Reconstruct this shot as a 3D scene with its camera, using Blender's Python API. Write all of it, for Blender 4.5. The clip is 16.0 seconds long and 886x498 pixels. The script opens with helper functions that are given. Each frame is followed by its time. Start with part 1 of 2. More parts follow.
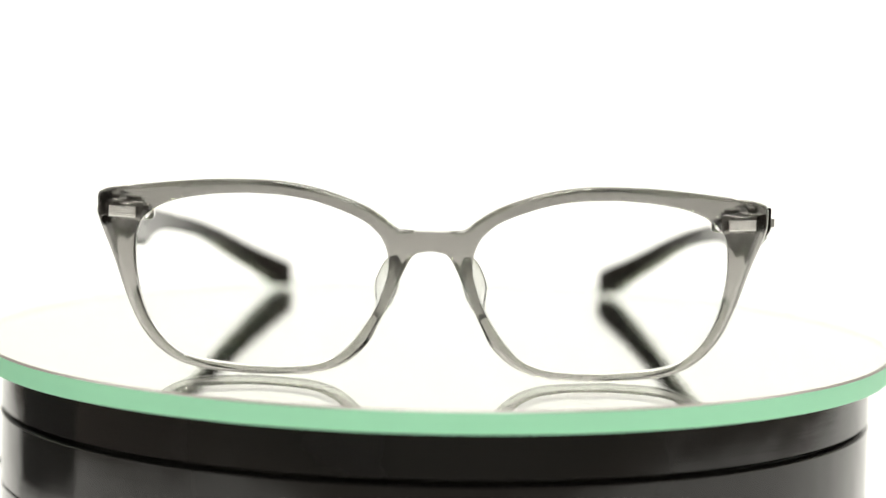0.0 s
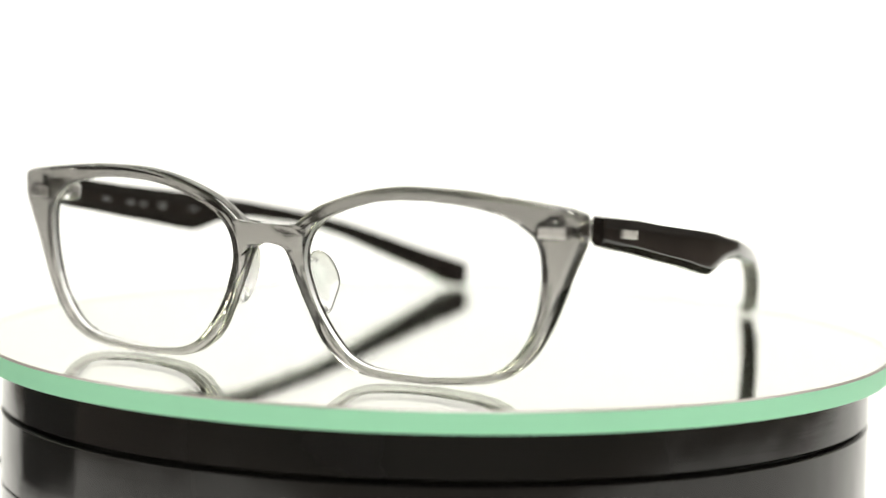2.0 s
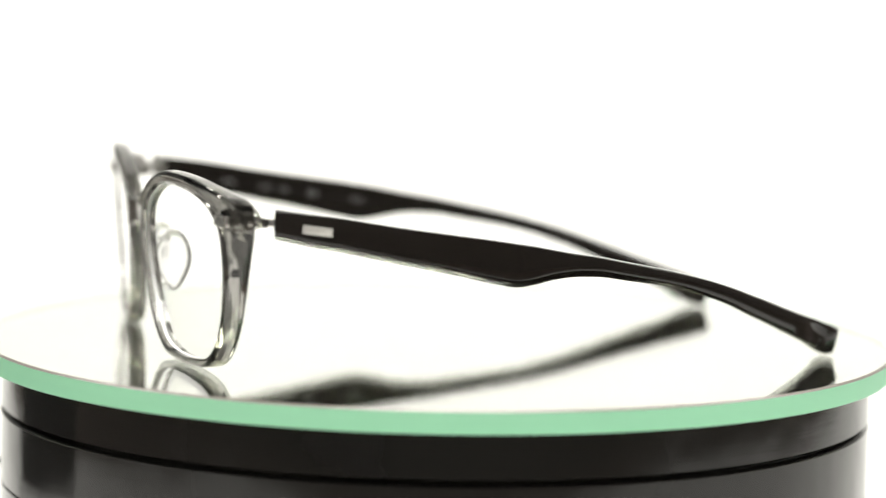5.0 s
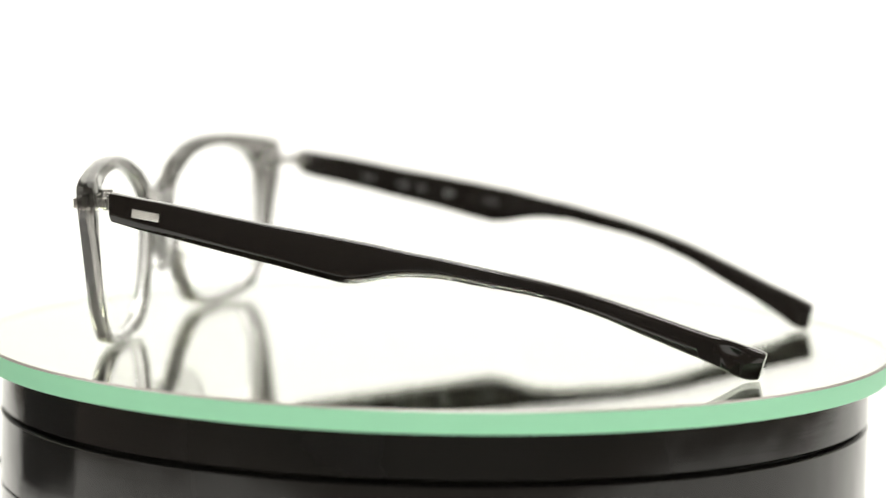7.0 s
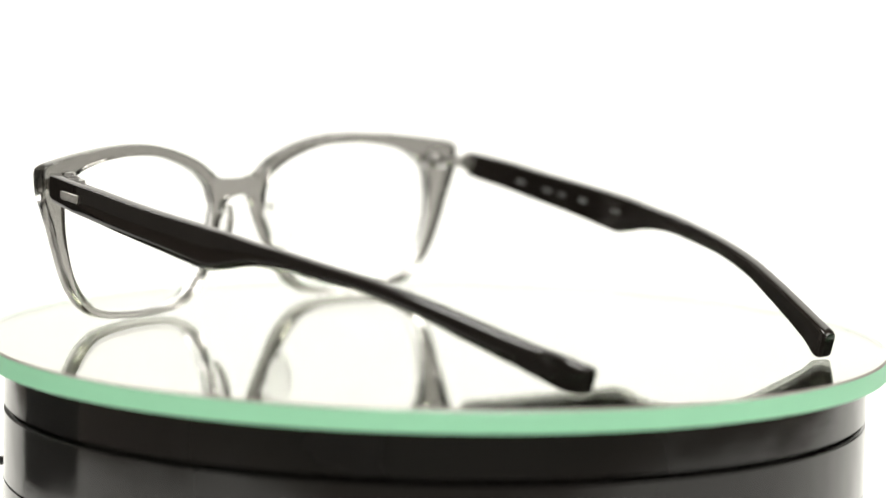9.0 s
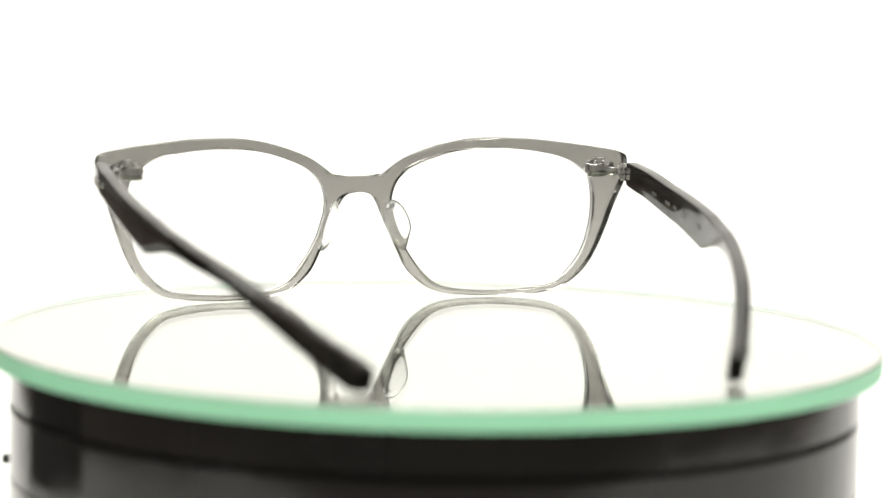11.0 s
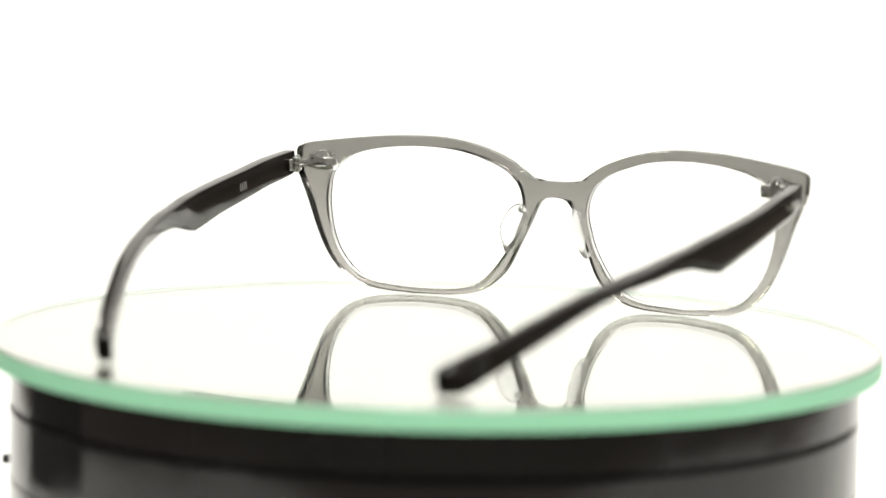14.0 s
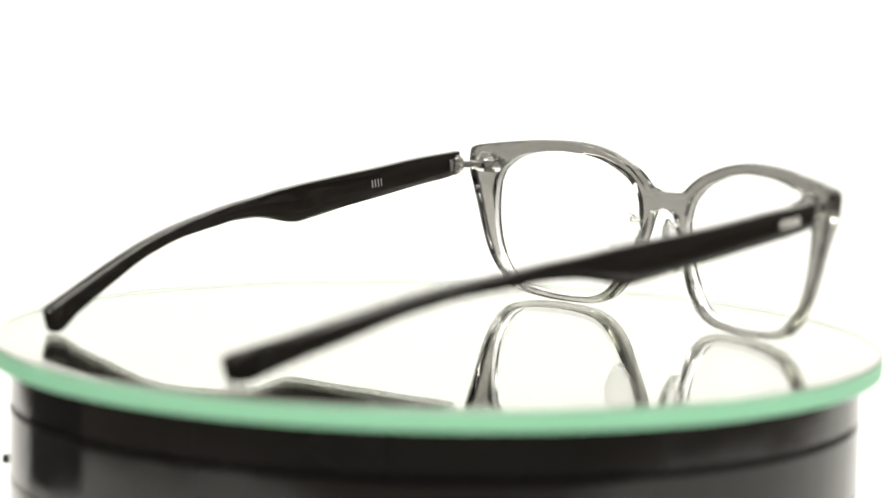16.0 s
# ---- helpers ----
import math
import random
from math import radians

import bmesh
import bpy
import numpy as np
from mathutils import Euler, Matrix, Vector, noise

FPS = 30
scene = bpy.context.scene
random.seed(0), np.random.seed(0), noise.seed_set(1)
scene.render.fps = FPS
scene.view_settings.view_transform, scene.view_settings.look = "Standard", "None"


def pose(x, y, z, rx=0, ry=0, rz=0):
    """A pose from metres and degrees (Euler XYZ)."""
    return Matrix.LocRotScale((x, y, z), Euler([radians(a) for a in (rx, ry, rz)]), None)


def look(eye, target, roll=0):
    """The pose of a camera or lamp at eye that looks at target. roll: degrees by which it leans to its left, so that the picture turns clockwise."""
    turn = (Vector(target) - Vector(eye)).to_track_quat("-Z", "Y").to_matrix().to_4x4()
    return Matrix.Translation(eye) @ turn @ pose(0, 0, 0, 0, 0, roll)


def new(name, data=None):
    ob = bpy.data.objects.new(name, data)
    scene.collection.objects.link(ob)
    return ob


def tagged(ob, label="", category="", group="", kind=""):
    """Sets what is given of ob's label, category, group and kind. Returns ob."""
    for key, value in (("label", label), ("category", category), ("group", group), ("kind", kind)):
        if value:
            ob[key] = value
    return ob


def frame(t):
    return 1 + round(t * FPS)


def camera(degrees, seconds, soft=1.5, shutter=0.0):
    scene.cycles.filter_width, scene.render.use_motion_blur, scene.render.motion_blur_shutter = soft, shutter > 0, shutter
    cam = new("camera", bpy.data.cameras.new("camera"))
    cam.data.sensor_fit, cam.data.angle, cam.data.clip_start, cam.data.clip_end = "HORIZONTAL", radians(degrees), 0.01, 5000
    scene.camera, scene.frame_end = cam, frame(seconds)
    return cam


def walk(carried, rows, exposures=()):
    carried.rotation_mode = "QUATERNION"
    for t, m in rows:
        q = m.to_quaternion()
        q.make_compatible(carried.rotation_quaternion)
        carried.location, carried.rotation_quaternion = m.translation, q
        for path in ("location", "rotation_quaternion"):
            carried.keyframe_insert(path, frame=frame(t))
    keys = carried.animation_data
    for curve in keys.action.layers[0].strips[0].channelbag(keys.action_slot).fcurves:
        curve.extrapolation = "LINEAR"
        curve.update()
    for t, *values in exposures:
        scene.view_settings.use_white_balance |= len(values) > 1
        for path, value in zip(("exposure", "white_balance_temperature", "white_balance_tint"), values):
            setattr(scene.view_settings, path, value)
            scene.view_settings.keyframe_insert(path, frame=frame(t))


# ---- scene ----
# A pair of eyeglasses on a mirrored glass turntable before a white paper sweep.
# The turntable's axis is the world's z axis; the top of the glass disc is z = 0.
SECONDS = 16.0
cam = camera(17.029, SECONDS, soft=1.4)
# the camera stands still but for a shift of a centimetre and a half, back with the pull of focus
stand = pose(0.0, -0.67766, 0.09725, 90 - 6.508, 0, -0.091) @ pose(0, 0, 0, 0, 0, 1.254)
stand_back = pose(0.0, -0.69180, 0.09908, 90 - 6.489, 0, -0.091) @ pose(0, 0, 0, 0, 0, 1.254)
walk(cam, [(0.0, stand), (8.2, stand), (10.3, stand_back), (SECONDS, stand_back)])

# the focus stands on the near side of the disc, and is pulled to its far side at half time
focus_mark = new("focus_mark")
walk(focus_mark, [(0.0, pose(0, -0.0560, 0.03)), (8.2, pose(0, -0.0560, 0.03)), (10.3, pose(0, 0.0640, 0.03)), (SECONDS, pose(0, 0.0640, 0.03))])
cam.data.dof.use_dof = True
cam.data.dof.focus_object = focus_mark
cam.data.dof.aperture_fstop = 7.6

TURN = -14.612          # degrees a second
SEAT = pose(-0.0016, -0.0635, 0.0, 0, 0, -0.92)   # the glasses' seat on the disc

# ---- world and lamps ----
world = bpy.data.worlds.new("studio_air")
scene.world = world
world.use_nodes = True
world.node_tree.nodes["Background"].inputs["Color"].default_value = (1.0, 0.98, 0.95, 1)
world.node_tree.nodes["Background"].inputs["Strength"].default_value = 0.02


def soft_light(name, eye, target, w, h, watts, colour=(1.0, 0.99, 0.935)):
    lamp = bpy.data.lights.new(name, "AREA")
    lamp.shape, lamp.size, lamp.size_y, lamp.energy, lamp.color = "RECTANGLE", w, h, watts, colour
    ob = new(name, lamp)
    ob.matrix_world = look(eye, target)
    return ob


soft_light("overhead_softbox", (0.05, -0.34, 0.92), (0.0, 0.0, 0.0), 0.5, 0.32, 11.8)
soft_light("backdrop_light", (-0.75, 0.30, 0.95), (0.0, 0.80, 0.22), 0.4, 0.6, 7.8, (1.0, 0.985, 0.915))
soft_light("backdrop_light", (0.75, 0.30, 0.95), (0.0, 0.80, 0.22), 0.4, 0.6, 7.8, (1.0, 0.985, 0.915))

# added fill, no known fixture: brightens the camera's side for the gloss reflections
soft_light("room_fill_light", (0.1, -1.0, 1.66), (0.1, -1.0, 0.0), 1.4, 0.7, 10.5)


# ---- materials ----
def material(name, colour, rough=0.4, metal=0.0, ior=1.5, transmission=0.0, noise_scale=0.0, vary=0.0, bump=0.0, rough_vary=0.0):
    m = bpy.data.materials.new(name)
    m.use_nodes = True
    nt = m.node_tree
    b = nt.nodes["Principled BSDF"]
    b.inputs["Base Color"].default_value = (*colour, 1)
    b.inputs["Roughness"].default_value = rough
    b.inputs["Metallic"].default_value = metal
    b.inputs["IOR"].default_value = ior
    b.inputs["Transmission Weight"].default_value = transmission
    if noise_scale:
        tc = nt.nodes.new("ShaderNodeTexCoord")
        n1 = nt.nodes.new("ShaderNodeTexNoise")
        n1.inputs["Scale"].default_value = noise_scale
        n1.inputs["Detail"].default_value = 4
        nt.links.new(tc.outputs["Object"], n1.inputs["Vector"])
        if vary:
            ramp = nt.nodes.new("ShaderNodeMix")
            ramp.data_type = "RGBA"
            ramp.inputs[6].default_value = (*[c * (1 - vary) for c in colour], 1)
            ramp.inputs[7].default_value = (*[min(1, c * (1 + vary)) for c in colour], 1)
            nt.links.new(n1.outputs["Fac"], ramp.inputs[0])
            nt.links.new(ramp.outputs[2], b.inputs["Base Color"])
        if rough_vary:
            n2 = nt.nodes.new("ShaderNodeTexNoise")
            n2.inputs["Scale"].default_value = noise_scale * 6
            nt.links.new(tc.outputs["Object"], n2.inputs["Vector"])
            mr = nt.nodes.new("ShaderNodeMapRange")
            mr.inputs["To Min"].default_value = max(0, rough - rough_vary)
            mr.inputs["To Max"].default_value = rough + rough_vary
            nt.links.new(n2.outputs["Fac"], mr.inputs["Value"])
            nt.links.new(mr.outputs["Result"], b.inputs["Roughness"])
        if bump:
            bp = nt.nodes.new("ShaderNodeBump")
            bp.inputs["Strength"].default_value = bump
            bp.inputs["Distance"].default_value = 0.0003
            nt.links.new(n1.outputs["Fac"], bp.inputs["Height"])
            nt.links.new(bp.outputs["Normal"], b.inputs["Normal"])
    return m


def streak(m):
    """Fine level brush marks and slow waves in the gloss of a turned drum."""
    tree = m.node_tree
    coords, stretch = tree.nodes.new("ShaderNodeTexCoord"), tree.nodes.new("ShaderNodeMapping")
    stretch.inputs["Scale"].default_value = (12, 12, 420)
    fine, slow = tree.nodes.new("ShaderNodeTexNoise"), tree.nodes.new("ShaderNodeTexNoise")
    fine.inputs["Scale"].default_value, fine.inputs["Detail"].default_value = 1.6, 3
    slow.inputs["Scale"].default_value, slow.inputs["Detail"].default_value = 38, 2
    tree.links.new(coords.outputs["Object"], stretch.inputs["Vector"])
    tree.links.new(stretch.outputs["Vector"], fine.inputs["Vector"])
    tree.links.new(coords.outputs["Object"], slow.inputs["Vector"])
    waves, marks = tree.nodes.new("ShaderNodeBump"), tree.nodes.new("ShaderNodeBump")
    waves.inputs["Strength"].default_value, waves.inputs["Distance"].default_value = 0.3, 0.0012
    marks.inputs["Strength"].default_value, marks.inputs["Distance"].default_value = 0.10, 0.00008
    tree.links.new(slow.outputs["Fac"], waves.inputs["Height"])
    tree.links.new(fine.outputs["Fac"], marks.inputs["Height"])
    tree.links.new(waves.outputs["Normal"], marks.inputs["Normal"])
    tree.links.new(marks.outputs["Normal"], tree.nodes["Principled BSDF"].inputs["Normal"])


ACETATE = material("grey_clear_acetate", (0.27, 0.262, 0.245), 0.05, ior=1.49, transmission=1.0)
nt = ACETATE.node_tree
coord = nt.nodes.new("ShaderNodeTexCoord")
axes = nt.nodes.new("ShaderNodeSeparateXYZ")
span = nt.nodes.new("ShaderNodeMapRange")
span.inputs["From Min"].default_value, span.inputs["From Max"].default_value = 0.0, 0.036
fade = nt.nodes.new("ShaderNodeMix")
fade.data_type = "RGBA"
fade.inputs[6].default_value, fade.inputs[7].default_value = (0.43, 0.419, 0.400, 1), (0.211, 0.205, 0.194, 1)
nt.links.new(coord.outputs["Object"], axes.inputs[0])
nt.links.new(axes.outputs["Z"], span.inputs["Value"])
nt.links.new(span.outputs["Result"], fade.inputs[0])
nt.links.new(fade.outputs[2], nt.nodes["Principled BSDF"].inputs["Base Color"])
DARK = material("dark_brown_acetate", (0.0100, 0.0076, 0.0062), 0.06, ior=1.5, noise_scale=90, vary=0.25, rough_vary=0.03)
SILVER = material("brushed_silver", (0.78, 0.76, 0.73), 0.24, metal=1.0, noise_scale=400, vary=0.08, rough_vary=0.08)
HINGE = material("hinge_steel", (0.93, 0.915, 0.90), 0.12, metal=1.0, noise_scale=300, vary=0.1, rough_vary=0.05)
PAD = material("clear_silicone", (0.97, 0.97, 0.965), 0.07, ior=1.35, transmission=0.88)
PRINT = material("pale_print", (0.24, 0.245, 0.245), 0.5)
LENS = material("coated_clear_lens", (0.992, 0.995, 0.992), 0.0, ior=1.07, transmission=1.0)
GROUND = material("white_ground_lens_edge", (0.72, 0.72, 0.71), 0.45, ior=1.4, transmission=0.35)
PLATE = material("clear_glass", (0.97, 0.99, 0.97), 0.0, ior=1.52, transmission=1.0)
RIM = material("green_ground_edge", (0.37, 0.80, 0.515), 0.5, ior=1.52, transmission=0.25, noise_scale=150, vary=0.03)
CHAMFER = material("ground_chamfer", (0.24, 0.215, 0.195), 0.35, ior=1.52, noise_scale=300, vary=0.05)
MIRROR = material("mirror_silvering", (0.74, 0.745, 0.62), 0.0, metal=0.955)
BLACK = material("black_gloss_plastic", (0.011, 0.010, 0.0092), 0.11, ior=1.40, noise_scale=25, vary=0.2, bump=0.4, rough_vary=0.05)
streak(BLACK)
RUBBER = material("matt_black_rubber", (0.015, 0.015, 0.015), 0.5, noise_scale=200, vary=0.2)
PAPER = material("white_paper", (0.86, 0.855, 0.84), 0.85, noise_scale=40, vary=0.01, bump=0.05)
WALL = material("pale_wall_paint", (0.60, 0.59, 0.57), 0.7, noise_scale=3, vary=0.1, bump=0.1)
TABLE = material("brown_table_laminate", (0.125, 0.10, 0.085), 0.45, noise_scale=6, vary=0.35)
FLOOR = material("brown_floor", (0.16, 0.145, 0.135), 0.5, noise_scale=4, vary=0.2)


# ---- mesh helpers ----
def part(name, bm, mat, parent=None, label="", smooth=40):
    bmesh.ops.recalc_face_normals(bm, faces=bm.faces[:])
    me = bpy.data.meshes.new(name)
    bm.to_mesh(me)
    bm.free()
    for m in (mat if isinstance(mat, (list, tuple)) else [mat]):
        me.materials.append(m)
    if smooth:
        me.shade_smooth()
        me.set_sharp_from_angle(angle=radians(smooth))
    ob = new(name, me)
    if parent is not None:
        ob.parent = parent
    if label:
        ob["label"] = label
    return ob


def thing(name, label, category, kind=""):
    return tagged(new(name), label, category, kind=kind)


def box(bm, size, m, bevel=0.0, segments=2):
    r = bmesh.ops.create_cube(bm, size=1.0, matrix=m @ Matrix.Diagonal((*size, 1)))
    if bevel:
        edges = list({e for v in r["verts"] for e in v.link_edges})
        bmesh.ops.bevel(bm, geom=edges, offset=bevel, segments=segments, profile=0.5, affect="EDGES")
    return bm


def rod(bm, radius, depth, m, segments=24, bevel=0.0):
    r = bmesh.ops.create_cone(bm, cap_ends=True, segments=segments, radius1=radius, radius2=radius, depth=depth, matrix=m)
    if bevel:
        caps = {f for v in r["verts"] for f in v.link_faces if len(f.verts) > 4}
        edges = list({e for f in caps for e in f.edges})
        bmesh.ops.bevel(bm, geom=edges, offset=bevel, segments=2, profile=0.5, affect="EDGES")
    return bm


def lathe(profile, segments=192, materials=None):
    """A closed ring of (radius, z) turned about z; radius 0 makes the pole."""
    bm = bmesh.new()
    rows = []
    for r, z in profile:
        if r == 0:
            rows.append([bm.verts.new((0, 0, z))] * segments)
        else:
            rows.append([bm.verts.new((r * math.cos(2 * math.pi * k / segments), r * math.sin(2 * math.pi * k / segments), z)) for k in range(segments)])
    for i in range(len(rows) - 1):
        for k in range(segments):
            quad = [rows[i][k], rows[i][(k + 1) % segments], rows[i + 1][(k + 1) % segments], rows[i + 1][k]]
            quad = [v for j, v in enumerate(quad) if v not in quad[:j]]
            f = bm.faces.new(quad)
            if materials:
                f.material_index = materials[i]
    return bm


def spline(points, count):
    """Evenly spaced points on a centripetal curve through the points."""
    pts = [Vector((*p, 0.0)) for p in points]
    ext = [2 * pts[0] - pts[1]] + pts + [2 * pts[-1] - pts[-2]]
    fine = []
    for i in range(1, len(ext) - 2):
        p0, p1, p2, p3 = ext[i - 1:i + 3]
        t0 = 0.0
        t1 = t0 + max(1e-9, (p1 - p0).length ** 0.5)
        t2 = t1 + max(1e-9, (p2 - p1).length ** 0.5)
        t3 = t2 + max(1e-9, (p3 - p2).length ** 0.5)
        for k in range(24):
            t = t1 + (t2 - t1) * k / 24
            a1 = p0 * ((t1 - t) / (t1 - t0)) + p1 * ((t - t0) / (t1 - t0))
            a2 = p1 * ((t2 - t) / (t2 - t1)) + p2 * ((t - t1) / (t2 - t1))
            a3 = p2 * ((t3 - t) / (t3 - t2)) + p3 * ((t - t2) / (t3 - t2))
            b1 = a1 * ((t2 - t) / (t2 - t0)) + a2 * ((t - t0) / (t2 - t0))
            b2 = a2 * ((t3 - t) / (t3 - t1)) + a3 * ((t - t1) / (t3 - t1))
            fine.append(b1 * ((t2 - t) / (t2 - t1)) + b2 * ((t - t1) / (t2 - t1)))
    fine.append(pts[-1])
    run = [0.0]
    for a, b in zip(fine, fine[1:]):
        run.append(run[-1] + (b - a).length)
    out = []
    j = 0
    for k in range(count + 1):
        want = run[-1] * k / count
        while j < len(run) - 2 and run[j + 1] < want:
            j += 1
        w = (want - run[j]) / max(1e-12, run[j + 1] - run[j])
        out.append(fine[j].lerp(fine[j + 1], w))
    return [(p.x, p.y) for p in out]


def ease(a, b, x):
    t = max(0.0, min(1.0, (x - a) / (b - a)))
    return t * t * (3 - 2 * t)


# ---- room ----
def slab(name, size, centre, mat, kind="structure", label=""):
    ob = part(name, box(bmesh.new(), size, Matrix.Translation(centre)), mat, smooth=0)
    return tagged(ob, label, kind=kind)


TABLE_Z = -0.062
slab("floor", (4.2, 4.2, 0.1), (0, 0, -0.85), FLOOR, label="brown plain studio floor under the table")
slab("ceiling", (4.2, 4.2, 0.1), (0, 0, 1.75), WALL, label="pale plain studio ceiling")
slab("wall_north", (4.2, 0.1, 2.5), (0, 2.05, 0.45), WALL, label="pale painted wall behind the paper")
slab("wall_south", (4.2, 0.1, 2.5), (0, -2.05, 0.45), WALL, label="pale painted wall behind the camera")
slab("wall_east", (0.1, 4.0, 2.5), (2.05, 0, 0.45), WALL, label="pale painted side wall of the studio")
slab("wall_west", (0.1, 4.0, 2.5), (-2.05, 0, 0.45), WALL, label="pale painted side wall of the studio")


def make_table():
    t = thing("table", "plain brown studio table under the white paper", "table")
    part("tabletop", box(bmesh.new(), (2.2, 1.4, 0.03), Matrix.Translation((0.15, 0.30, TABLE_Z - 0.0165)), 0.003), TABLE, t)
    for x in (-0.85, 1.15):
        for y in (-0.33, 0.93):
            h = TABLE_Z - 0.0315 + 0.80
            part("leg", box(bmesh.new(), (0.05, 0.05, h), Matrix.Translation((x, y, -0.80 + h / 2)), 0.004), FLOOR, t)


def make_backdrop():
    """A roll of white paper: flat on the table, then curving up behind."""
    line = [(-0.275, TABLE_Z), (0.40, TABLE_Z)]
    for k in range(1, 17):
        a = math.pi / 2 * k / 16
        line.append((0.40 + 0.40 * math.sin(a), TABLE_Z + 0.40 * (1 - math.cos(a))))
    line.append((0.80, 1.45))
    bm = bmesh.new()
    rows = []
    for k, (y, z) in enumerate(line):
        p, q = line[max(0, k - 1)], line[min(len(line) - 1, k + 1)]
        l = math.hypot(q[0] - p[0], q[1] - p[1])
        ny, nz = (q[1] - p[1]) / l * 0.0008, -(q[0] - p[0]) / l * 0.0008
        rows.append([bm.verts.new(c) for c in ((-0.305, y, z), (0.41, y, z), (0.41, y + ny, z + nz), (-0.305, y + ny, z + nz))])
    for a, b in zip(rows, rows[1:]):
        for k in range(4):
            bm.faces.new((a[k], a[(k + 1) % 4], b[(k + 1) % 4], b[k]))
    bm.faces.new(rows[0])
    bm.faces.new(rows[-1])
    ob = part("backdrop", bm, PAPER)
    tagged(ob, "seamless white paper sweep behind and under the turntable", kind="structure")


def make_card():
    """Added black card on a folded foot, out of view, darkening the drum's gloss."""
    t = thing("reflection_card", "added matt black card, out of view, for the drum's dark reflection", "card")
    m = pose(-0.233, 0.033, TABLE_Z, 0, 0, 63)
    part("panel", box(bmesh.new(), (0.104, 0.005, 0.20), m @ pose(0, 0, 0.1005), 0.0006), RUBBER, t)
    part("foot", box(bmesh.new(), (0.08, 0.026, 0.004), m @ pose(0, 0.0157, 0.0022), 0.0006), RUBBER, t)


make_table()
make_backdrop()
make_card()


# ---- turntable ----
R_DISC, THICK, R_BASE = 0.1044, 0.0049, 0.0993


def make_turntable():
    t = thing("turntable", "round glossy black plastic display turntable on white paper", "turntable")
    z0 = -THICK - 0.0003
    upper = [(0, z0), (R_BASE - 0.0002, z0), (R_BASE, z0 - 0.0002), (R_BASE + 0.0003, -0.0148), (R_BASE - 0.0004, -0.0153), (R_BASE - 0.0017, -0.0153), (0, -0.0153)]
    part("upper_ring", lathe(upper), BLACK, t, "glossy black turning ring under the glass")
    lower = [(0, -0.0155), (R_BASE - 0.0017, -0.0155), (R_BASE - 0.0014, -0.0160), (R_BASE - 0.0003, -0.0160), (R_BASE + 0.0003, -0.0165), (R_BASE + 0.0004, -0.0318), (R_BASE - 0.0002, -0.0320), (R_BASE - 0.0002, -0.0322), (R_BASE + 0.0004, -0.0324), (R_BASE + 0.0004, -0.0560), (R_BASE - 0.002, -0.0590), (0, -0.0590)]
    part("base_body", lathe(lower), BLACK, t, "glossy black fixed drum with fine seams")
    for k in range(3):
        a = 2 * math.pi * k / 3 + 0.4
        part("foot", rod(bmesh.new(), 0.010, 0.0030, pose(0.08 * math.cos(a), 0.08 * math.sin(a), -0.0605), bevel=0.0006), RUBBER, t)
    knob = rod(bmesh.new(), 0.0011, 0.0019, pose(-R_BASE - 0.0020, 0.0, -0.0319, 0, 90, 0), bevel=0.0003)
    rod(knob, 0.0006, 0.0030, pose(-R_BASE - 0.0004, 0.0, -0.0321, 0, 90, 0))
    part("switch_knob", knob, RUBBER, t, "small black knob on the drum's side")


def make_disc():
    t = thing("glass_disc", "round mirrored glass disc with a green edge", "mirror")
    c = 0.00045
    prof = [(0, 0), (R_DISC - c, 0), (R_DISC, -c), (R_DISC, -THICK + 0.0002), (R_DISC - 0.0002, -THICK), (0, -THICK)]
    part("glass_plate", lathe(prof, 256, [0, 2, 1, 1, 0]), [PLATE, RIM, CHAMFER], t, "thick clear glass with a pale green ground edge", smooth=20)
    back = [(0, -THICK - 0.00004), (R_DISC - 0.0008, -THICK - 0.00004), (R_DISC - 0.0008, -THICK - 0.0001), (0, -THICK - 0.0001)]
    part("silvering", lathe(back, 128), MIRROR, t, "mirror coating under the glass", smooth=20)
    return t


make_turntable()
disc = make_disc()


# ---- eyeglasses ----
MM = 0.001
SIZE = 0.985
BACK = 0.0038           # thickness of the front


def face(x, z):
    """Depth of the front's outer face: curved round the face, its top leaning forward."""
    return -0.00855 + 0.00835 * (x / 0.070) ** 2 + 0.077 * (0.041 - z)


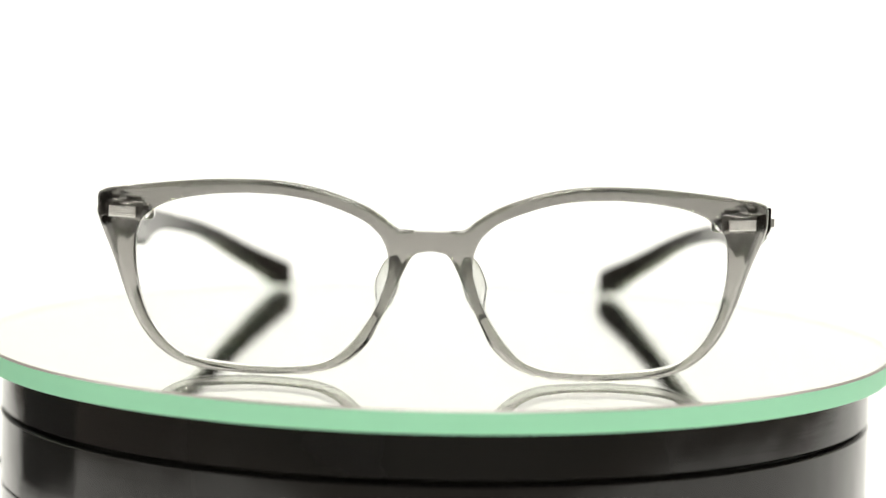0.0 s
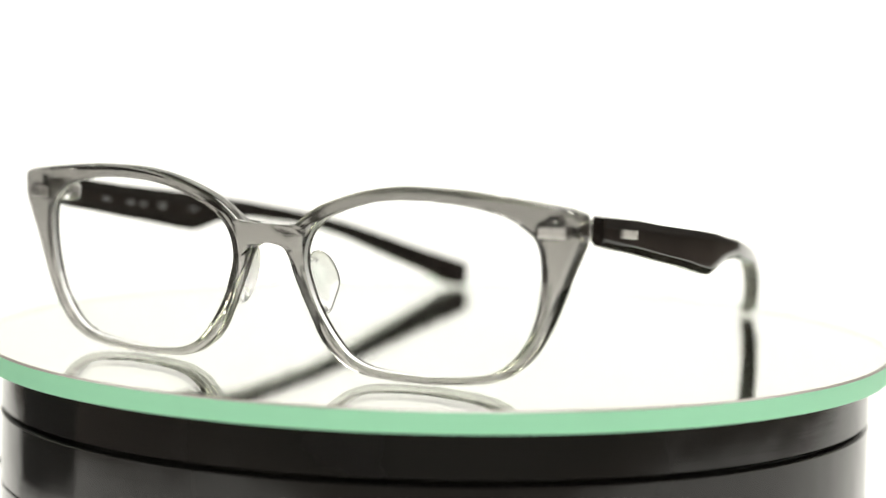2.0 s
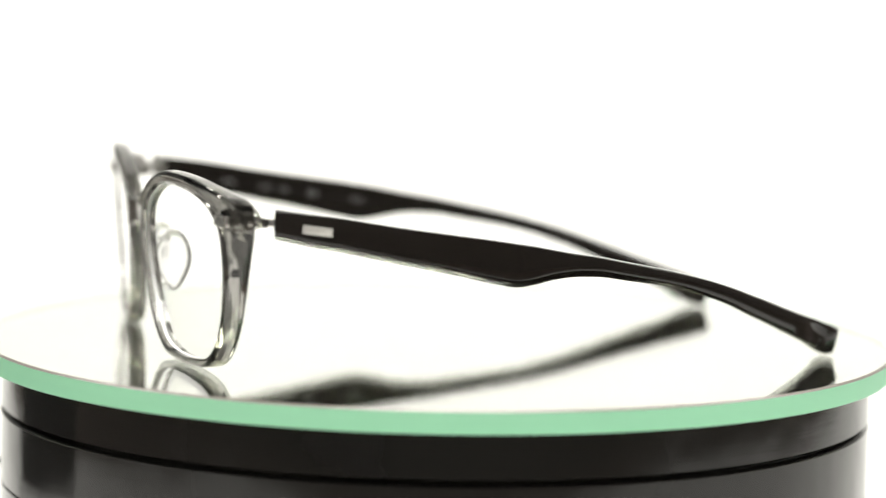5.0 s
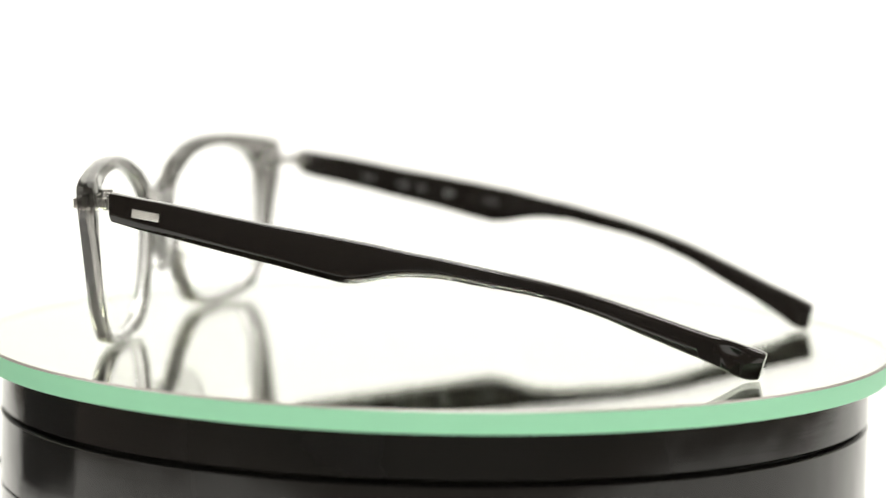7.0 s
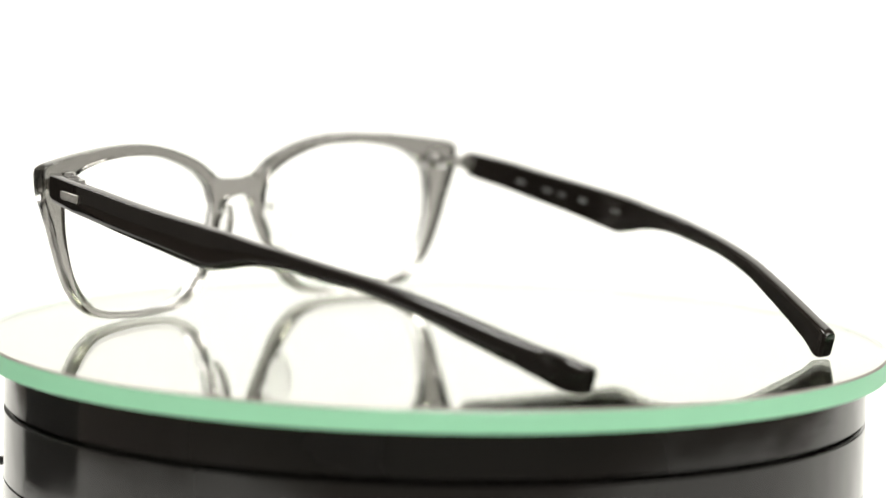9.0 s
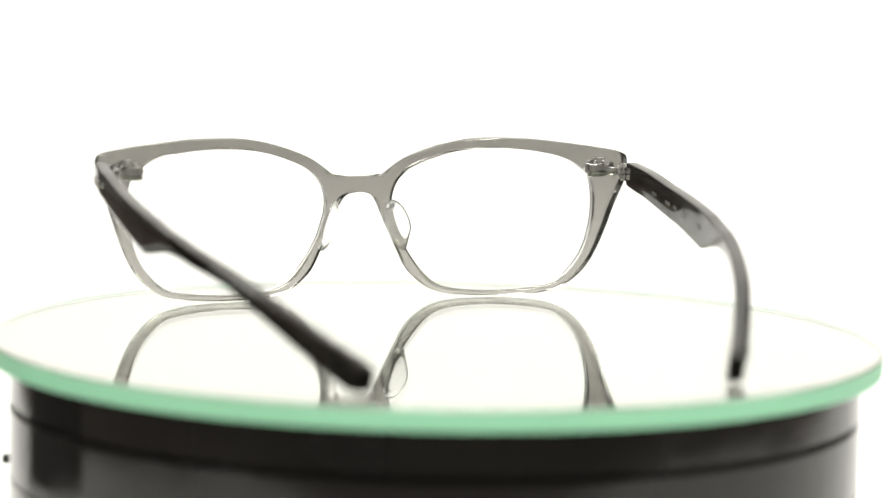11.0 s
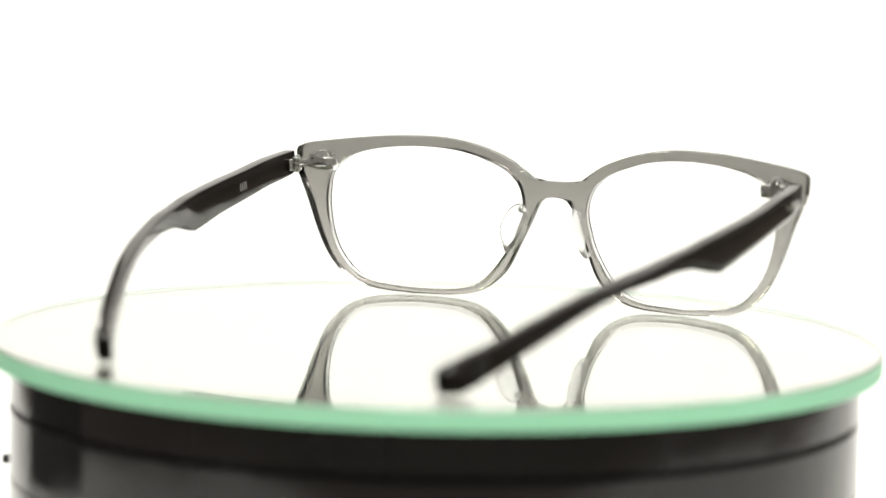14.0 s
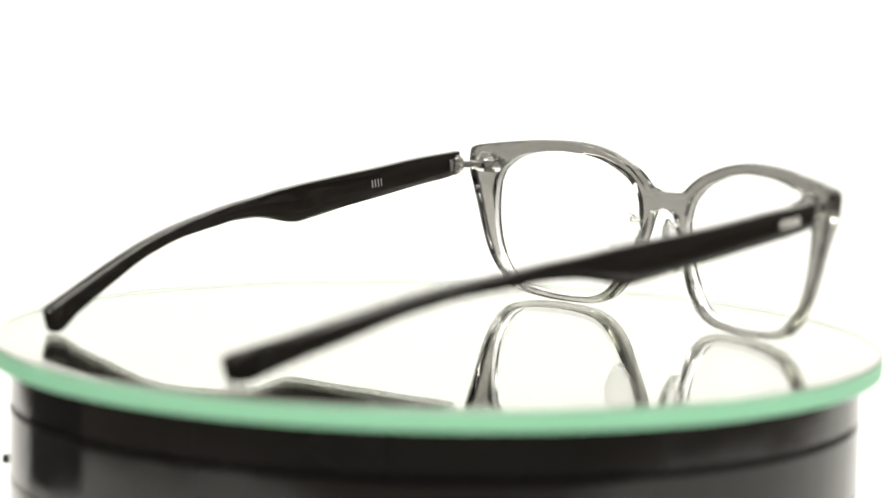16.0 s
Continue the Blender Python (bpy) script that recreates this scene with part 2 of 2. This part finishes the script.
def front_runs():
    """Outer and inner outline of one half (x from 0 outwards), in matching runs, in mm."""
    outer = [
        ([(70.6, 37.3), (69.0, 38.05), (64.2, 38.9), (58.0, 39.7), (52.0, 40.35), (46.0, 40.85), (38.0, 41.1)], 22),
        ([(38.0, 41.1), (31.6, 40.9), (25.0, 39.9), (19.6, 38.45), (13.5, 36.1), (10.2, 34.1), (7.4, 32.0), (6.0, 31.2), (4.6, 31.1), (2.5, 31.2), (0.0, 31.25)], 30),
        ([(0.0, 31.25), (0.0, 27.15)], 4),
        ([(0.0, 27.15), (2.0, 26.95), (3.7, 26.05), (4.8, 24.6), (5.8, 22.6), (7.4, 19.0), (10.1, 13.1)], 20),
        ([(10.1, 13.1), (13.0, 7.4), (16.0, 4.3), (19.0, 2.3), (22.0, 1.2), (25.0, 0.6), (31.0, 0.2), (38.0, 0.1)], 22),
        ([(38.0, 0.1), (43.0, 0.35), (48.0, 0.8), (52.6, 1.8), (55.8, 3.3), (58.6, 5.4)], 18),
        ([(58.6, 5.4), (61.5, 8.9), (63.8, 13.3), (65.8, 18.5), (67.5, 23.5), (69.6, 28.7), (70.5, 30.9)], 22),
        ([(70.5, 30.9), (70.9, 32.5), (71.0, 35.0), (70.95, 36.5), (70.6, 37.3)], 6),
    ]
    inner = [
        [(59.6, 33.6), (57.6, 35.0), (55.3, 36.0), (51.8, 36.95), (46.0, 37.9), (39.0, 38.4)],
        [(39.0, 38.4), (31.5, 38.15), (25.0, 37.2), (19.4, 35.5), (15.2, 33.8), (12.8, 32.3), (10.7, 30.3)],
        [(10.7, 30.3), (9.6, 28.3), (9.0, 26.2)],
        [(9.0, 26.2), (8.8, 24.2), (9.1, 21.6), (10.7, 16.5)],
        [(10.7, 16.5), (12.1, 13.6), (14.3, 10.1), (16.6, 7.1), (19.2, 4.6), (22.1, 3.1), (25.1, 2.3), (31.0, 1.75), (37.5, 1.65)],
        [(37.5, 1.65), (43.4, 2.05), (49.4, 2.8), (53.0, 3.9), (56.0, 6.0)],
        [(56.0, 6.0), (58.4, 8.8), (60.3, 12.0), (61.7, 16.0), (62.6, 20.5), (62.9, 25.0), (62.7, 28.5)],
        [(62.7, 28.5), (62.1, 30.8), (61.1, 32.4), (59.6, 33.6)],
    ]
    out, inn, seam = [], [], []
    for k, ((pts, n), ipts) in enumerate(zip(outer, inner)):
        a, b = spline(pts, n), spline(ipts, n)
        out += a[:-1]
        inn += b[:-1]
        seam += [k == 2] * n
    return out, inn, seam


ACROSS = 8
EDGE = (0.0, 0.22, 0.6, 1.6)


def make_front(glasses):
    out, inn, seam = front_runs()
    n = len(out)
    bm = bmesh.new()
    for side in (1, -1):
        front, back, belly = [], [], ([], [])
        for k in range(n):
            fr, bk = [], []
            (ox, oz), (ix, iz) = out[k], inn[k]
            wide = math.hypot(ox - ix, oz - iz)
            on_seam = seam[k] or (k and seam[k - 1])
            for j in range(ACROSS + 1):
                # rows crowd towards both edges, for the rounded rims
                near = min(1.0, 0.40 * wide / 1.6)
                s = EDGE[j] * near / wide if j < 4 else 1 - EDGE[ACROSS - j] * near / wide if j > ACROSS - 4 else 0.5
                x, z = (ox + (ix - ox) * s), (oz + (iz - oz) * s)
                if j == 0 and not on_seam:
                    x, z = x - (ox - ix) / wide * 0.12, z - (oz - iz) / wide * 0.12
                d_in = (1 - s) * wide
                d_out = 9.0 if on_seam else s * wide
                drop = 0.0
                if d_out < 1.2 * near:
                    drop += 0.6 * near * (1 - d_out / (1.2 * near))
                if d_in < 0.6 * near:
                    drop += 0.3 * near * (1 - d_in / (0.6 * near)) ** 1.7
                bridge = 0.8 * (1 - ease(3.2, 6.8, x))
                y = face(x * MM, z * MM)
                thick = BACK + 0.0006 * ease(60, 69, x)
                fr.append(bm.verts.new((side * x * MM, y + (drop + bridge) * MM, (z * 1.004 + 0.22) * MM)))
                rear = 0.25 * max(0.0, 1 - d_in / 0.4) ** 1.7 + 0.35 * max(0.0, 1 - d_out / (0.7 * near)) ** 1.3
                bk.append(bm.verts.new((side * (x + 0.5 * ease(61, 71, x)) * MM, y + thick - rear * MM, (z * 1.004 + 0.22) * MM)))
            front.append(fr)
            back.append(bk)
            # the outer wall swells a little between its two edges
            ux, uz = (ox - ix) / wide, (oz - iz) / wide
            swell = 0.0 if on_seam else 0.22 * MM
            for row, share in zip(belly, (0.28, 0.72)):
                p = fr[0].co.lerp(bk[0].co, share)
                row.append(bm.verts.new((p.x + side * ux * swell, p.y, p.z + uz * swell)))
        for k in range(n):
            q = (k + 1) % n
            for j in range(ACROSS):
                bm.faces.new((front[k][j], front[q][j], front[q][j + 1], front[k][j + 1]))
                bm.faces.new((back[k][j + 1], back[q][j + 1], back[q][j], back[k][j]))
            if not seam[k]:
                rungs = ([r[0] for r in front], *belly, [r[0] for r in back])
                for a, b in zip(rungs, rungs[1:]):
                    bm.faces.new((a[k], b[k], b[q], a[q]))
            bm.faces.new((front[k][-1], front[q][-1], back[q][-1], back[k][-1]))
    bmesh.ops.remove_doubles(bm, verts=[v for v in bm.verts if abs(v.co.x) < 1e-6], dist=2e-5)
    return part("front", bm, ACETATE, glasses, "translucent smoke-grey acetate front with clear lower rims", smooth=28)


def make_lens(glasses, side):
    """A thin clear lens set in the rim, bent like the front, with a white ground edge."""
    _, inn, _ = front_runs()
    cx, cz = sum(p[0] for p in inn) / len(inn), sum(p[1] for p in inn) / len(inn)
    bm = bmesh.new()
    sheets = []
    for deep in (1.1, 2.5):
        rings = []
        for s in (1.0, 0.97, 0.8, 0.55, 0.28):
            ring = []
            for x, z in inn:
                away = math.hypot(x - cx, z - cz)
                f = s * (1 - 0.04 / away)
                px, pz = cx + (x - cx) * f, cz + (z - cz) * f
                ring.append(bm.verts.new((side * px * MM, face(px * MM, pz * MM) + deep * MM, (pz * 1.004 + 0.22) * MM)))
            rings.append(ring)
        hub = bm.verts.new((side * cx * MM, face(cx * MM, cz * MM) + deep * MM, (cz * 1.004 + 0.22) * MM))
        sheets.append((rings, hub))
    n = len(inn)
    for rings, hub in sheets:
        for a, b in zip(rings, rings[1:]):
            for k in range(n):
                bm.faces.new((a[k], a[(k + 1) % n], b[(k + 1) % n], b[k]))
        for k in range(n):
            bm.faces.new((rings[-1][k], rings[-1][(k + 1) % n], hub))
    a, b = sheets[0][0][0], sheets[1][0][0]
    for k in range(n):
        bm.faces.new((a[k], a[(k + 1) % n], b[(k + 1) % n], b[k])).material_index = 1
    ob = part("lens", bm, [LENS, GROUND], glasses, "clear lens with a white ground edge", smooth=35)
    ob.visible_shadow = False
    return ob


def grooved_plaque(w, h, d):
    """A small metal plaque, w along x and h along z, with five long ridges on its -y face."""
    bm = bmesh.new()
    box(bm, (w, d, h), Matrix.Identity(4), 0.00015)
    for k in range(5):
        z = (k - 2) * h / 5.4
        rod(bm, h / 13, w * 0.94, pose(0, -d / 2, z, 0, 90, 0), 10)
    return bm


def make_front_inlay(glasses, side):
    ob = part("front_inlay", grooved_plaque(0.0060, 0.0023, 0.0012), SILVER, glasses, "small ridged silver plaque on the end piece", smooth=30)
    x, z = 0.0655 * side, 0.0342
    ob.matrix_basis = pose(x, face(0.0655, z) - 0.0001, z, 0, -1.0 * side, 12.5 * side)
    return ob


def make_pad(glasses, side):
    """A teardrop shell of clear silicone on a short foot."""
    bm = bmesh.new()
    nu, nv = 40, 14
    verts = []
    for j in range(nv + 1):
        lat = math.pi * j / nv
        row = []
        for k in range(nu):
            a = 2 * math.pi * k / nu
            ca, sa = math.cos(a), math.sin(a)
            ry = 0.0042 * (1 - 0.38 * ease(0.0, 1.0, -sa))
            rz = 0.0068
            r = math.sin(lat) ** 0.5
            y, z = ry * ca * r, rz * sa * r
            bow = 0.0014 * (y / 0.004) ** 2 + 0.0011 * (z / 0.0064) ** 2
            row.append((0.00085 * math.copysign(abs(math.cos(lat)) ** 0.8, math.cos(lat)) + bow, y, z))
        verts.append([bm.verts.new(c) for c in row])
    for j in range(nv):
        for k in range(nu):
            bm.faces.new((verts[j][k], verts[j][(k + 1) % nu], verts[j + 1][(k + 1) % nu], verts[j + 1][k]))
    bmesh.ops.remove_doubles(bm, verts=bm.verts[:], dist=1e-6)
    m = pose(0, 0, 0) if side > 0 else Matrix.Diagonal((-1, 1, 1, 1))
    bmesh.ops.transform(bm, matrix=m @ pose(0.0084, 0.0010, 0.0190, 6, -14, -30), verts=bm.verts[:])
    pad = part("nose_pad", bm, PAD, glasses, "clear silicone nose pad", smooth=60)
    for x, z in ((0.0080, 0.0240), (0.0108, 0.0136)):
        tab = bmesh.new()
        box(tab, (0.0013, 0.0030, 0.0014), m @ pose(x, -0.0016, z, 0, -12, -8), 0.0005, 3)
        part("pad_tab", tab, PAD, pad, "clear tab joining the pad to the rim", smooth=60)
    return pad


def temple_line(y):
    """Outer x, top z and bottom z of a temple at y, in mm."""
    ys = (8.3, 15, 22, 35, 47, 57, 61.5, 66, 70, 75, 80, 88, 100, 112, 123, 135, 141, 144.5, 147.4)
    top = (36.9, 36.0, 35.1, 33.0, 31.3, 29.9, 29.2, 28.5, 27.7, 26.8, 26.0, 24.4, 21.9, 18.7, 14.9, 10.5, 8.45, 7.2, 6.2)
    bot = (30.9, 29.4, 28.1, 25.4, 23.0, 20.8, 20.05, 20.6, 21.4, 21.85, 21.7, 20.5, 18.4, 14.8, 10.0, 4.6, 1.75, 0.55, 0.1)
    oy = (8.3, 20, 40, 60, 71, 85, 110, 125, 147.4)
    ox = (72.5, 73.5, 73.5, 72.5, 71.2, 68.8, 61.6, 55.7, 45.2)
    return smooth_at(oy, ox, y), smooth_at(ys, top, y), smooth_at(ys, bot, y)


def smooth_at(xs, vs, x):
    """Monotone cubic through the knots."""
    n = len(xs)
    d = [(vs[i + 1] - vs[i]) / (xs[i + 1] - xs[i]) for i in range(n - 1)]
    i = max(0, min(n - 2, sum(1 for q in xs if q <= x) - 1))

    def slope(j):
        if j == 0:
            return d[0]
        if j == n - 1:
            return d[-1]
        return 0.0 if d[j - 1] * d[j] <= 0 else 2 * d[j - 1] * d[j] / (d[j - 1] + d[j])

    h = xs[i + 1] - xs[i]
    t = max(0.0, min(1.0, (x - xs[i]) / h))
    return ((1 + 2 * t) * (1 - t) ** 2 * vs[i] + t * (1 - t) ** 2 * h * slope(i) + t * t * (3 - 2 * t) * vs[i + 1] + t * t * (t - 1) * h * slope(i + 1))


def temple_matrix(side):
    """The mirror side is opened a little less and reaches a little further back."""
    if side > 0:
        return Matrix.Identity(4)
    return pose(-0.0711, 0.0100, -0.0008, 0.33, 0, -0.78) @ pose(0.0718, -0.0083, 0) @ Matrix.Diagonal((-1, 1, 1, 1))


def temple_section(hx, hz, r, ch, cw):
    """Half sizes, corner radius, height and width of the chamfer along the lower outer edge; the inner one is slight."""
    def half(h, w):
        side = []
        for a in (90, 65, 40, 18, 0):
            side.append((hx - r + r * math.cos(radians(a)), hz - r + r * math.sin(radians(a))))
        return side + [(hx, 0.0), (hx, -hz + h * 1.12), (hx - w * 0.06, -hz + h * 0.92), (hx - w * 0.5, -hz + h * 0.48), (hx - w * 0.92, -hz + 0.12 * h), (hx - w * 1.15, -hz)]
    return half(ch, cw) + [(-x, z) for x, z in reversed(half(0.35 * ch, 0.4 * cw))]


def make_temple(glasses, side):
    bm = bmesh.new()
    ring = len(temple_section(1, 1, 0.2, 0.5, 0.3))
    rows = []
    ys = [9.0, 9.15, 9.5] + [9.9 + (145.0 - 9.9) * k / 230 for k in range(231)] + [146.0, 146.8, 147.3]
    for i, y in enumerate(ys):
        x, top, bot = temple_line(y)
        thick = 3.3 + 0.9 * ease(75, 125, y)
        shrink = 1.0
        if i < 2:
            shrink = (0.94, 0.985)[i]
        if y > 145.0:
            shrink = {146.0: 0.985, 146.8: 0.95, 147.3: 0.86}[y]
        hz, hx = (top - bot) / 2 * shrink, thick / 2 * shrink
        cz, cx = (top + bot) / 2, x - thick / 2
        soft = ease(75, 128, y)
        r = min(hz, hx) * (0.22 + 0.36 * soft)
        row = []
        for px, pz in temple_section(hx, hz, r, min(1.5, 0.7 * hz) * (1 - 0.55 * soft) * (1 - 0.5 * ease(128, 140, y)), 0.75 * hx / 1.65):
            # a thumb-shaped hollow on the outer side of the tip
            if px > 0 and 136 < y < 145:
                px -= 1.1 * math.sin(math.pi * (y - 136) / 9) ** 1.5 * max(0.0, 1 - (pz / hz) ** 2) ** 0.6
            slant = 0.75 * pz / max(hz, 0.1) * ease(137.5, 145.5, y)
            slant -= 0.4 * px / hx * (1 - ease(9.0, 13.0, y))
            row.append(bm.verts.new(((cx + px) * MM, (y - 0.8 * ease(137.5, 145.5, y) + slant) * MM, (cz + pz) * MM)))
        rows.append(row)
    for a, b in zip(rows, rows[1:]):
        for k in range(ring):
            bm.faces.new((a[k], a[(k + 1) % ring], b[(k + 1) % ring], b[k]))
    bm.faces.new(rows[0])
    bm.faces.new(rows[-1])
    m = temple_matrix(side)
    bmesh.ops.transform(bm, matrix=m, verts=bm.verts[:])
    temple = part("temple", bm, DARK, glasses, "glossy dark brown acetate temple with a stepped lower edge", smooth=30)
    # plaque on the outer side
    pl = grooved_plaque(0.0064, 0.0019, 0.0010)
    x, top, bot = temple_line(17.4)
    bmesh.ops.transform(pl, matrix=m @ pose((x + 0.12) * MM, 0.0174, 0.0326, 0, 0, 0) @ pose(0, 0, 0, 0, 0, 90 - 5) @ pose(0, 0, 0, 0, 7, 0), verts=pl.verts[:])
    part("temple_inlay", pl, SILVER, temple, "small ridged silver plaque let into the temple", smooth=30)
    # pale print on the inner side
    if side > 0:
        marks = [(36.9 - 0.95 * k, 0.42, 2.0) for k in range(4)]
    else:
        marks = [(26.4 + 0.85 * k, 0.40, 0.9) for k in range(4)] + [(35.8 + 0.8 * k, 0.38, 0.95) for k in range(4)] + [(41.2 + 0.8 * k, 0.38, 0.95) for k in range(3)] \
            + [(48.4 + 0.9 * k, 0.5, 1.3) for k in range(3)] + [(59.6 + 0.85 * k, 0.36, 0.9) for k in range(4)]
    for y, w, h in marks:
        x, top, bot = temple_line(y)
        z = top - (3.8 if side > 0 else 4.0)
        bar = box(bmesh.new(), (0.00006, w * MM, h * MM), m @ pose((x - 3.3) * MM - 0.00002, y * MM, z * MM, -8, 0, 0))
        part("print_bar", bar, PRINT, temple, smooth=0)
    return temple


STRAP = ((-1, -1.35), (0, -1.65), (1.2, -1.5), (2.0, -0.9), (2.2, 0.0), (2.0, 0.9), (1.2, 1.5), (0, 1.65), (-1, 1.35))


def make_hinge(glasses, side):
    """A looped steel strap on the end piece, a screw stack over it, and a ringed barrel at the temple."""
    m = Matrix.Identity(4) if side > 0 else Matrix.Diagonal((-1, 1, 1, 1))
    y0 = face(0.0605, 0.034) + BACK
    zc = 0.0335
    hinge = bmesh.new()
    box(hinge, (0.0052, 0.0012, 0.0040), pose(0.0636, y0 + 0.0006, zc + 0.0004, 0, 0, 10), 0.0003)
    bmesh.ops.transform(hinge, matrix=m, verts=hinge.verts[:])
    h = part("hinge", hinge, HINGE, glasses, "steel hinge plate sunk into the end piece", smooth=30)

    def piece(name, bm, label=""):
        bmesh.ops.transform(bm, matrix=m, verts=bm.verts[:])
        part(name, bm, HINGE, h, label, smooth=35)

    # a bent strap that loops back from the plate
    strap = bmesh.new()
    line = [(64.2, 1.1), (61.8, 0.9), (60.5, 1.2), (59.9, 2.3), (60.0, 4.0), (60.7, 4.8), (62.2, 5.0), (64.4, 5.1), (66.6, 5.6)]
    pts = spline(line, 36)
    rows = []
    for k, (x, d) in enumerate(pts):
        a, b = pts[max(0, k - 1)], pts[min(36, k + 1)]
        nx, ny = -(b[1] - a[1]), b[0] - a[0]
        l = math.hypot(nx, ny)
        nx, ny = nx / l * 0.26, ny / l * 0.26
        waist = 1.0 - 0.36 * ease(27, 33, k)
        rows.append([strap.verts.new(((x + u * nx) * MM, y0 + (d + u * ny) * MM, zc + w * waist * MM)) for u, w in STRAP])
    for a, b in zip(rows, rows[1:]):
        for k in range(len(STRAP)):
            strap.faces.new((a[k], a[(k + 1) % len(STRAP)], b[(k + 1) % len(STRAP)], b[k]))
    strap.faces.new(rows[0])
    strap.faces.new(rows[-1])
    piece("strap", strap, "bent steel strap of the hinge")
    for z, r, d in ((35.3, 2.8, 0.7), (35.95, 2.3, 0.6)):
        piece("washer", rod(bmesh.new(), r * MM, d * MM, pose(0.0634, y0 + 0.0026, z * MM), 28, 0.00022))
    piece("screw", rod(bmesh.new(), 0.0017, 0.0007, pose(0.0634, y0 + 0.0026, 0.03655), 24, 0.0003), "domed screw head on the hinge")
    piece("anchor", box(bmesh.new(), (0.0050, 0.0014, 0.0030), pose(0.0660, y0 - 0.0002, zc + 0.0006, 0, 0, 12), 0.0004), "steel anchor sunk in the acetate")
    piece("arm", box(bmesh.new(), (0.0044, 0.0011, 0.0019), pose(0.0670, y0 + 0.0072, zc, 0, 0, 64), 0.0003))
    for k in range(3):
        piece("knuckle", rod(bmesh.new(), 0.0015, 0.00105, pose(0.0679, y0 + 0.0090, zc + (k - 1) * 0.00122), 22, 0.00025), "polished steel ring of the hinge barrel")
    piece("pin", rod(bmesh.new(), 0.0008, 0.0046, pose(0.0679, y0 + 0.0090, zc), 16, 0.0002))
    piece("temple_plate", box(bmesh.new(), (0.0010, 0.0030, 0.0030), pose(0.0690, y0 + 0.0096, zc - 0.0002, -8, 0, 3), 0.0003))
    return h


def make_eyeglasses():
    g = thing("eyeglasses", "smoke-grey translucent eyeglasses with dark brown temples on mirrored glass", "eyeglasses")
    make_front(g)
    for side in (1, -1):
        make_lens(g, side)
        make_front_inlay(g, side)
        make_pad(g, side)
        make_temple(g, side)
        make_hinge(g, side)
    # the true size: front 138 mm across
    for ob in g.children_recursive:
        ob.data.transform(Matrix.Diagonal((SIZE, SIZE, 0.995, 1)))
        ob.matrix_basis.translation *= SIZE
    return g


glasses = make_eyeglasses()

# the drive runs a little unevenly: seconds and degrees
SWAY_T = (0.0, 1.0, 2.5, 4.0, 7.0, 8.2, 10.5, 12.0, 13.2, 14.4, 16.0)
SWAY_D = (0.14, -0.15, -0.07, 0.15, 0.04, 0.0, 0.02, -0.26, -0.02, 0.19, 0.01)


def motions():
    steps = 32
    rows = []
    for k in range(steps + 1):
        t = SECONDS * k / steps
        rows.append((t, pose(0, 0, 0, 0, 0, TURN * t + smooth_at(SWAY_T, SWAY_D, t))))
    walk(disc, rows)
    walk(glasses, [(t, m @ SEAT) for t, m in rows])


motions()
